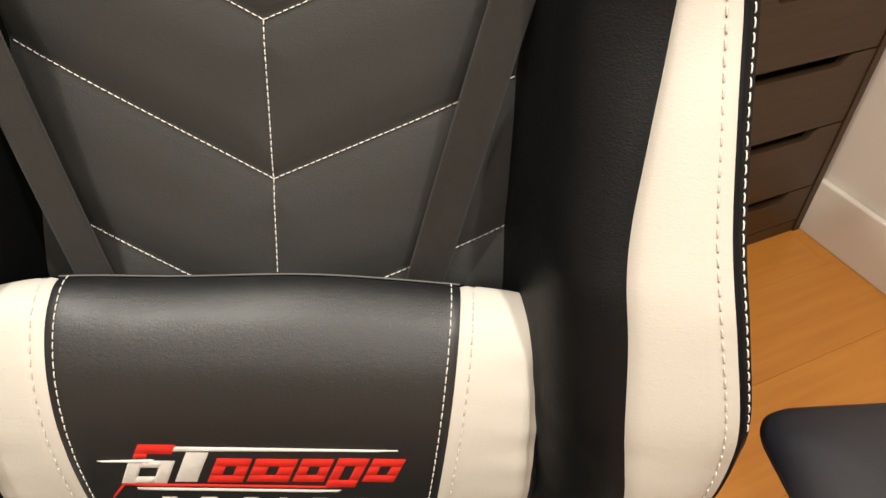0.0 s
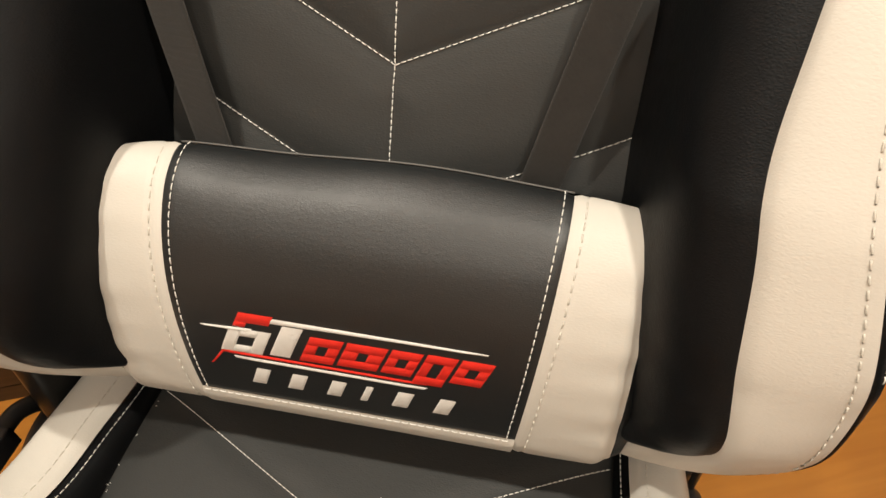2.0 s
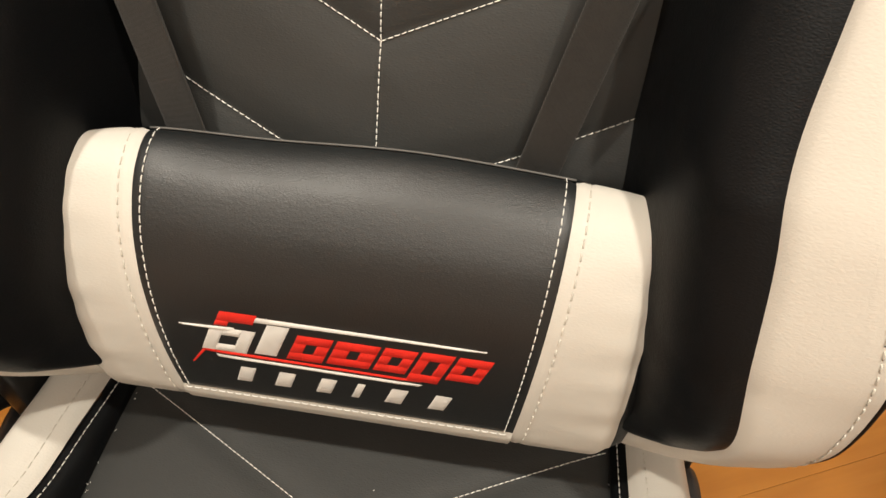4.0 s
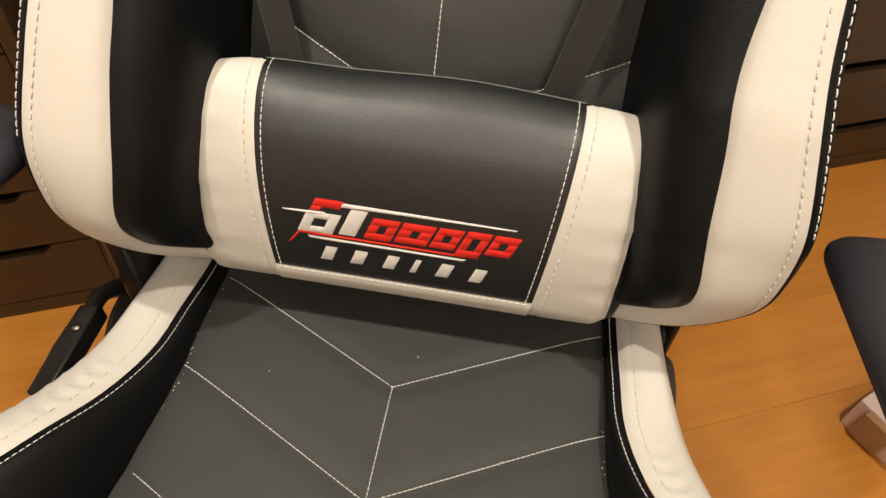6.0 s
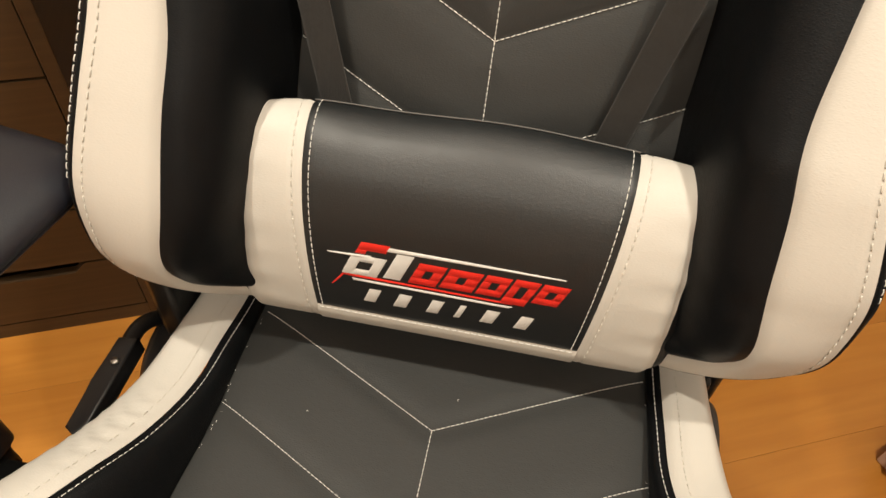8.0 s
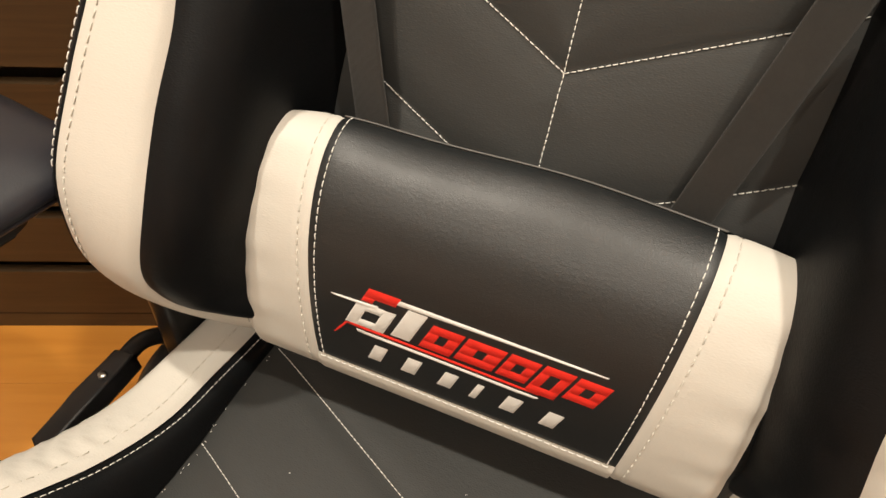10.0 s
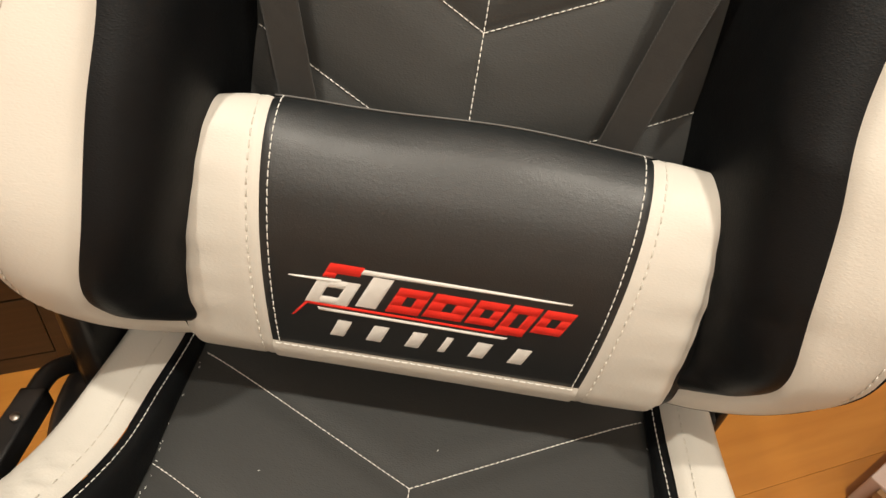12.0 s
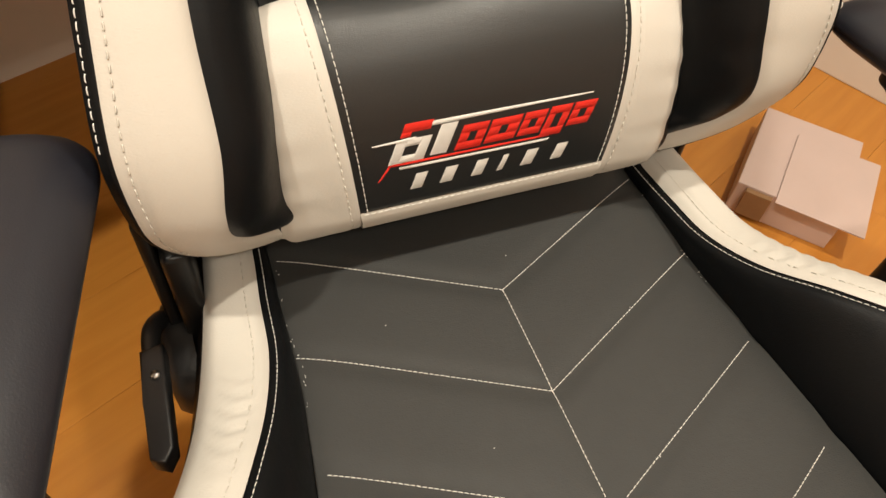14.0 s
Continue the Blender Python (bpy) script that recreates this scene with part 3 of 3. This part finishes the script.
# armrests
def armrest(side, turn, x, y):
    root = thing_part("armrest", chair)
    base = pose(side * x, y, 0, 0, 0, turn) @ Matrix.Diagonal((side, 1, 1, 1))
    w, l = 0.180, 0.27
    outline = rounded([(-0.010, 0.017), (-0.006, -l), (w, -l), (w, 0.012)], (0.052 if side < 0 else 0.026, 0.03, 0.03, 0.07), 12)
    rings = []
    for z, inset in ((0.7030, 0.065), (0.7026, 0.045), (0.7015, 0.032), (0.6990, 0.023), (0.6950, 0.0155), (0.6890, 0.0080), (0.6830, 0.0025), (0.6770, 0.0), (0.6730, 0.0004), (0.6718, 0.0022), (0.6705, 0.0014), (0.6650, 0.0050), (0.6580, 0.0140), (0.6510, 0.0300)):
        rings.append([base @ Vector((px, py, z)) for px, py in shrunk(outline, inset)])
    pad = grid(rings, close_v=True)
    bmesh.ops.holes_fill(pad, edges=[e for e in pad.edges if e.is_boundary], sides=0)
    part("pad", pad, ARMPAD, root, "soft black polyurethane arm pad")
    part("carrier", prism(rounded([(0.030, -0.04), (0.030, -0.23), (0.145, -0.23), (0.112, -0.04)], (0.02,) * 4), 0.630, 0.650, 0.004, base), PLASTIC, root)
    part("sleeve", prism(rounded([(0.078, -0.142), (0.078, -0.215), (0.142, -0.215), (0.142, -0.142)], (0.012,) * 4), 0.405, 0.630, 0.004, base), PLASTIC, root)
    part("post", prism(rounded([(0.086, -0.150), (0.086, -0.207), (0.134, -0.207), (0.134, -0.150)], (0.008,) * 4), 0.36, 0.41, 0.0, base), STEEL, root)
    foot = box(0.10, x + 0.142, y - 0.215, y - 0.142, 0.335, 0.385, 0.006)
    foot.transform(Matrix.Diagonal((side, 1, 1, 1)))
    part("bracket", foot, STEEL, root)
    if side < 0:
        part("button", prism(rounded([(0.018, -0.12), (0.018, -0.165), (0.04, -0.165), (0.04, -0.12)], (0.003,) * 4), 0.636, 0.650, 0.001, base), PLASTIC, root, "side release button")
    return root


def shrunk(outline, inset):
    """The outline drawn in by so many metres towards its middle."""
    cx = (min(p[0] for p in outline) + max(p[0] for p in outline)) / 2
    cy = (min(p[1] for p in outline) + max(p[1] for p in outline)) / 2
    hx, hy = max(p[0] for p in outline) - cx, max(p[1] for p in outline) - cy
    return [(cx + (x - cx) * (1 - inset / hx), cy + (y - cy) * (1 - inset / hy)) for x, y in outline]


def rounded(corners, radii, n=7):
    out = []
    k = len(corners)
    for i in range(k):
        p, a, b = Vector(corners[i]), Vector(corners[i - 1]), Vector(corners[(i + 1) % k])
        da, db = (a - p).normalized(), (b - p).normalized()
        p0, p1 = p + da * radii[i], p + db * radii[i]
        for q in range(n):
            t = q / (n - 1)
            v = p0 * (1 - t) ** 2 + p * 2 * t * (1 - t) + p1 * t * t
            out.append((v.x, v.y))
    return out


armrest(-1, -10, 0.308, 0.312)
armrest(1, 6, 0.333, 0.308)

# gas lift and five-star base
lift = thing_part("pedestal", chair)
part("mechanism", box(-0.10, 0.10, 0.06, 0.34, 0.325, 0.375, 0.008), STEEL, lift)
part("gas_lift", tube([(0, 0.2, 0.09), (0, 0.2, 0.33)], 0.026, 24), STEEL, lift)
for k in range(5):
    ang = math.radians(72 * k + 10)
    tip = Vector((math.cos(ang) * 0.31, 0.2 + math.sin(ang) * 0.31, 0.085))
    part("base_arm", tube([(0, 0.2, 0.115), tuple(Vector((0, 0.2, 0.115)).lerp(tip, 0.5)), tuple(tip)], 0.024, 10), PLASTIC, lift)
    side_v = Vector((-math.sin(ang), math.cos(ang), 0)) * 0.022
    part("caster", tube([tuple(Vector((tip.x, tip.y, 0.030)) - side_v), tuple(Vector((tip.x, tip.y, 0.030)) + side_v)], 0.030, 20), PLASTIC, lift)
    part("caster_stem", tube([(tip.x, tip.y, 0.03), (tip.x, tip.y, 0.085)], 0.008, 10), STEEL, lift)

# ---- lumbar pillow ----
pillow = thing("lumbar_pillow", "black and white leatherette lumbar pillow with red and white embroidery", "pillow")
PROFILE = [(0.412, 0.640), (0.418, 0.685), (0.402, 0.7175), (0.372, 0.7135), (0.345, 0.693), (0.326, 0.664), (0.3145, 0.632), (0.308, 0.600), (0.3050, 0.568), (0.3060, 0.545), (0.319, 0.526), (0.360, 0.512), (0.402, 0.515)]
PROF = smooth_curve([(0, y, z) for y, z in PROFILE], 200)
I_TOP = min(range(200), key=lambda i: abs(PROF[i].y - 0.402) + (0 if PROF[i].z > 0.71 else 1))
I_SEAM = min(range(200), key=lambda i: abs(PROF[i].z - 0.5580) + (0 if PROF[i].y < 0.32 else 1))
I_END = min(range(200), key=lambda i: abs(PROF[i].z - 0.536) + (0 if PROF[i].y < 0.33 else 1))
CX = -0.003


def pil(x, i):
    """A point of the pillow's skin at x, at the place i along its outline from back over the top and front to the bottom."""
    i = max(0, min(198.999, i))
    j = int(i)
    p = PROF[j].lerp(PROF[j + 1], i - j)
    q = abs(x - CX) / 0.19
    centre = Vector((0, 0.385, 0.62))
    shrink = 1 - 0.010 * min(1.0, q) ** 7
    sag = 0.002 * math.sin(x * 31 + 0.7) * math.exp(-((i - I_TOP) / 22) ** 2) - 0.0015 * q ** 2
    p = centre + (p - centre) * shrink
    slump = math.exp(-((i - I_TOP) / 24) ** 2) * min(1.2, q) ** 5      # the stuffing thins out towards the upper corners
    return Vector((x, p.y - (0.014 if x > CX else 0.023) * slump, p.z + sag - 0.0005 * slump))


def pil_out(x, i):
    a, b = pil(x, i - 1.5), pil(x, i + 1.5)
    t = (b - a).normalized()
    return Vector((0, t.z, -t.y)) if Vector((0, t.z, -t.y)).dot(pil(x, i) - Vector((x, 0.385, 0.62))) > 0 else Vector((0, -t.z, t.y))


def seam_x(i):
    return 0.1205 + (pil(0.0, i).z - 0.5665) * 0.098


def end_x(i):
    return 0.1885 + 0.0045 * math.exp(-((i - I_TOP) / 28) ** 2)


rows = []
for i in range(I_TOP, I_SEAM + 1):
    row = []
    for q in np.linspace(-1, 1, 70):
        x = CX + q * (seam_x(i))
        near = min((1 - abs(q)) * seam_x(i), (I_SEAM - i) * 0.0022, (i - I_TOP) * 0.0025 + 0.001)
        row.append(pil(x, i) - pil_out(x, i) * 0.0016 * math.exp(-(near / 0.003) ** 2))
    rows.append(row)
panel = part("front_panel", grid(rows), PILLOW, pillow, "black grained leatherette panel")
for s in (-1, 1):
    rows = []
    for i in range(I_TOP, I_END + 9):
        row = []
        for q in np.linspace(0, 1, 26):
            d = q * (end_x(i) - seam_x(i))
            x = CX + s * (seam_x(i) + d)
            dent = 0.0016 * math.exp(-(d / 0.003) ** 2) + 0.0009 * math.exp(-((d - 0.0085) / 0.002) ** 2)
            edge = 0.006 * math.exp(-((end_x(i) - seam_x(i) - d) / 0.0065) ** 2)
            crumple = 0.0010 * math.sin(i * 0.35 + s) * math.sin(i * 0.11) * q ** 2
            row.append(pil(x, i) - pil_out(x, i) * (dent + edge + crumple))
        rows.append(row)
    part("end_cap", grid(rows), WHITE, pillow, "cream-white leatherette end")
    rim = [pil(CX + s * end_x(i), i) - pil_out(0, i) * 0.006 for i in range(4, 198, 2)]
    mid = sum(rim, Vector()) / len(rim)
    part("gusset", grid([[p, p.lerp(mid, 0.06) + Vector((s * 0.007, 0, 0)), p.lerp(mid, 0.25) + Vector((s * 0.012, 0, 0)), p.lerp(mid, 0.6) + Vector((s * 0.013, 0, 0)), p.lerp(mid, 0.98) + Vector((s * 0.013, 0, 0))] for p in rim + rim[:1]]), BLACK, pillow, "black end gusset")
rows = []
for i in range(I_SEAM, I_END + 9):
    rows.append([pil(CX + q * seam_x(i), i) - pil_out(0, i) * (0.0014 * math.exp(-((i - I_SEAM) / 1.5) ** 2) - 0.0012 * math.sin(math.pi * min(1, (i - I_SEAM) / (I_END + 9 - I_SEAM)))) for q in np.linspace(-1, 1, 60)])
part("bottom_strip", grid(rows), WHITE, pillow, "cream-white bottom binding")
rows = [[pil(CX + q * (end_x(i) - 0.003), i) for q in np.linspace(-1, 1, 40)] for i in range(4, I_TOP + 1)]
part("back_strip", grid(rows), BLACK, pillow, "black top and back")
rows = [[pil(CX + q * (end_x(i) - 0.004), i) for q in np.linspace(-1, 1, 40)] for i in range(I_END + 8, 199)]
part("base", grid(rows), BLACK, pillow, "black underside")
part("top_piping", tube([pil(CX + q * seam_x(I_TOP), I_TOP) + Vector((0, 0, 0.0002)) for q in np.linspace(-1, 1, 60)], 0.0008, 6), material("grey_piping", (0.10, 0.095, 0.09), 0.5, vary=0.2, scale=40), pillow, "thin grey piping")
pl = []
for s in (-1, 1):
    pl.append(([pil(CX + s * (seam_x(i) - 0.0062), i) + pil_out(0, i) * 0.0003 for i in range(I_TOP, I_SEAM + 1)], lambda a: pil_out(0, I_TOP + 30)))
pl.append(([pil(CX + q * (seam_x(I_SEAM) - 0.003), I_SEAM + 0.4) + pil_out(0, I_SEAM) * 0.0002 for q in np.linspace(-1, 1, 60)], pil_out(0, I_SEAM)))
tagged(stitches("panel_stitching", pl, panel, long=0.0043, gap=0.0018, r=0.00042, label="white thread panel stitching"), kind="stuff")
pl = []
for s in (-1, 1):
    pl.append(([pil(CX + s * (seam_x(i) + 0.0085), i) - pil_out(0, i) * 0.0006 for i in range(I_TOP, I_END)], (0, -1, 0.3)))
tagged(stitches("tonal_stitching", pl, pillow, TONAL, long=0.0050, gap=0.0030, r=0.00055, label="cream tonal stitching"), kind="stuff")


# embroidery: raised satin shapes on the panel
def index_at(z):
    return min(range(I_TOP * 10, (I_SEAM + 2) * 10), key=lambda k: abs(pil(0.0, k / 10).z - z)) / 10


LOGO_Z = [(0.570, 0.5750), (0.592, 0.5965), (0.605, 0.609), (0.632, 0.631), (0.648, 0.643)]
Z_INDEX = [(z, index_at(z)) for z in np.linspace(0.562, 0.66, 47)]


def on_panel(x, z, lift):
    z = LOGO_Z[0][1] if z <= LOGO_Z[0][0] else next((b1 + (b2 - b1) * (z - a1) / (a2 - a1) for (a1, b1), (a2, b2) in zip(LOGO_Z, LOGO_Z[1:]) if z <= a2), LOGO_Z[-1][1])
    f = (z - 0.562) / (0.66 - 0.562) * 46
    j = max(0, min(45, int(f)))
    i = Z_INDEX[j][1] + (Z_INDEX[j + 1][1] - Z_INDEX[j][1]) * (f - j)
    return pil(x, i) + pil_out(x, i) * lift


SLANT = 0.34


def patch(bm, quad, lift=0.0011, nx=10, nz=4):
    """A raised quad with soft edges: four corners, in order round, in x and height."""
    a, b, c, d = [Vector(p) for p in quad]
    rows = []
    for k in range(nz + 1):
        t = k / nz
        l, r = a.lerp(d, t), b.lerp(c, t)
        row = []
        for q in range(nx + 1):
            p = l.lerp(r, q / nx)
            rim = 0 if k in (0, nz) or q in (0, nx) else 1
            row.append(on_panel(p.x, p.y, lift * (0.15 + 0.85 * rim)))
        rows.append(row)
    grid(rows, bm)


def lean(x0, x1, z0, z1, base):
    return [(x0 + (z0 - base) * SLANT, z0), (x1 + (z0 - base) * SLANT, z0), (x1 + (z1 - base) * SLANT, z1), (x0 + (z1 - base) * SLANT, z1)]


def block(name, mat, pieces):
    bm = bmesh.new()
    for p in pieces:
        patch(bm, p)
    return part(name, bm, mat, panel)


def ring(x0, x1, z0, z1, w, base, h=None):
    h = h or w
    return [lean(x0, x0 + w, z0, z1, base), lean(x1 - w, x1, z0, z1, base), lean(x0 + w * 0.9, x1 - w * 0.9, z0, z0 + h, base), lean(x0 + w * 0.9, x1 - w * 0.9, z1 - h, z1, base)]


B = 0.604
block("white_line", WHITE_SATIN, [[(-0.110, 0.6275), (-0.072, 0.6265), (-0.072, 0.6305), (-0.110, 0.6285)]])
block("white_mark", WHITE_SATIN, ring(-0.097, -0.066, 0.603, 0.6290, 0.0095, B, 0.008))
block("red_mark", RED_THREAD, [lean(-0.095, -0.070, 0.636, 0.6465, B), lean(-0.095, -0.086, 0.631, 0.637, B)])
block("white_mark", WHITE_SATIN, [lean(-0.061, -0.046, 0.605, 0.6385, B)])
block("white_line", WHITE_SATIN, [[(-0.060, 0.6390), (0.092, 0.6415), (0.0925, 0.6433), (-0.058, 0.6445)]])
for x0, x1, low, high in ((-0.0390, -0.0150, 0.6045, 0.6320), (-0.0125, 0.0160, 0.6055, 0.6320), (0.0185, 0.0400, 0.6060, 0.6325), (0.0425, 0.0635, 0.6005, 0.6335), (0.0660, 0.0880, 0.6070, 0.6335)):
    mid = (x0 + x1) / 2
    block("red_mark", RED_THREAD, [lean(x0, x1, low, low + 0.0085, B), lean(x0, x1, high - 0.0085, high, B), lean(x0, mid - 0.0035, low + 0.0084, high - 0.0084, B), lean(mid + 0.0035, x1, low + 0.0084, high - 0.0084, B)])
block("red_line", RED_THREAD, [[(-0.096, 0.6005), (0.052, 0.5998), (0.052, 0.6018), (-0.094, 0.6030)], [(-0.107, 0.587), (-0.1055, 0.587), (-0.094, 0.6028), (-0.0965, 0.6028)]])
block("white_line", WHITE_SATIN, [[(-0.087, 0.5960), (0.050, 0.5950), (0.053, 0.5978), (-0.088, 0.5990)]])
for x0, x1 in ((-0.079, -0.066), (-0.052, -0.038), (-0.0225, -0.0095), (0.003, 0.0095), (0.0255, 0.0395), (0.0555, 0.0690)):
    lo, hi = 0.5715, 0.5895
    block("white_bar", WHITE_SATIN, [lean(x0 + (x1 - x0) * 0.08, x1 - (x1 - x0) * 0.10, lo, hi - 0.001, lo)])


# straps that hold the pillow, running up in front of the backrest
def strap(keys, name):
    c = smooth_curve(keys, 60)
    w, t = 0.0135, 0.0011
    rows = []
    for i, p in enumerate(c):
        d = (c[min(i + 1, 59)] - c[max(i - 1, 0)]).normalized()
        a = d.cross(Vector((0, 1, 0))).normalized()
        nrm = a.cross(d).normalized()
        rows.append([p + a * w * k + nrm * s for k, s in [(q, t) for q in np.linspace(-1, 1, 13)] + [(1.04, 0)] + [(q, -t) for q in np.linspace(1, -1, 13)] + [(-1.04, 0)]])
    part("strap", grid(rows, close_v=True), STRAP, pillow, name)


strap([(0.098, 0.408, 0.660), (0.109, 0.419, 0.701), (0.132, 0.444, 0.790), (0.156, 0.470, 0.880), (0.182, 0.498, 0.970), (0.215, 0.540, 1.10)], "black woven webbing strap")
strap([(-0.116, 0.408, 0.660), (-0.128, 0.419, 0.703), (-0.150, 0.443, 0.790), (-0.172, 0.470, 0.880), (-0.192, 0.498, 0.970), (-0.22, 0.540, 1.10)], "black woven webbing strap")


# lint and crumbs caught on the seat and in its creases
rl = random.Random(11)
bml = bmesh.new()
for _ in range(26):
    side = rl.choice((-1, 1))
    y = rl.uniform(0.18, 0.34)
    spot = Vector((side * (seat_half(y) - rl.uniform(0.001, 0.006)), y, 0.0))
    spot.z = seat_z(spot.x, y) + 0.0004
    a = rl.uniform(0, 3)
    tube([spot, spot + Vector((math.cos(a), math.sin(a), 0.2)) * rl.uniform(0.0008, 0.0022)], rl.uniform(0.0002, 0.0004), 5, bml)
for x, y in ((0.018, 0.282), (-0.07, 0.10), (0.11, 0.19), (-0.12, 0.24), (0.06, 0.05)):
    spot = Vector((x, y, seat_z(x, y) + 0.0004))
    tube([spot, spot + Vector((0.0011, 0.0006, 0.0002))], 0.0003, 5, bml)
tagged(part("lint", bml, THREAD), "tiny pale lint specks on the dark seat", "lint", kind="stuff")


# ---- floor planks, last ----
plank_w, plank_l = 0.192, 1.28
shared = {}
rp = random.Random(5)
for r in range(int((BACK_D - FRONT_D) / plank_w) + 1):
    y0 = FRONT_D + r * plank_w
    y1 = min(y0 + plank_w, BACK_D)
    x = LEFT_U - rp.uniform(0, 0.9)
    while x < RIGHT_U:
        x0, x1 = max(x, LEFT_U), min(x + plank_l, RIGHT_U)
        x += plank_l
        if x1 - x0 < 0.03 or y1 - y0 < 0.02:
            continue
        size = (round(x1 - x0, 3), round(y1 - y0, 3))
        if size not in shared:
            bmp = box(0.0002, size[0] - 0.0002, 0.0002, size[1] - 0.0002, -0.008, 0.0)
            top = [e for e in bmp.edges if e.verts[0].co.z > -0.001 and e.verts[1].co.z > -0.001]
            bmesh.ops.bevel(bmp, geom=top, offset=0.0003, segments=1, affect="EDGES")
            me = bpy.data.meshes.new("plank")
            bmp.to_mesh(me)
            bmp.free()
            me.materials.append(OAK)
            shared[size] = me
        ob = new("plank", shared[size])
        ob.parent = floor
        ob.location = (x0, y0, 0)
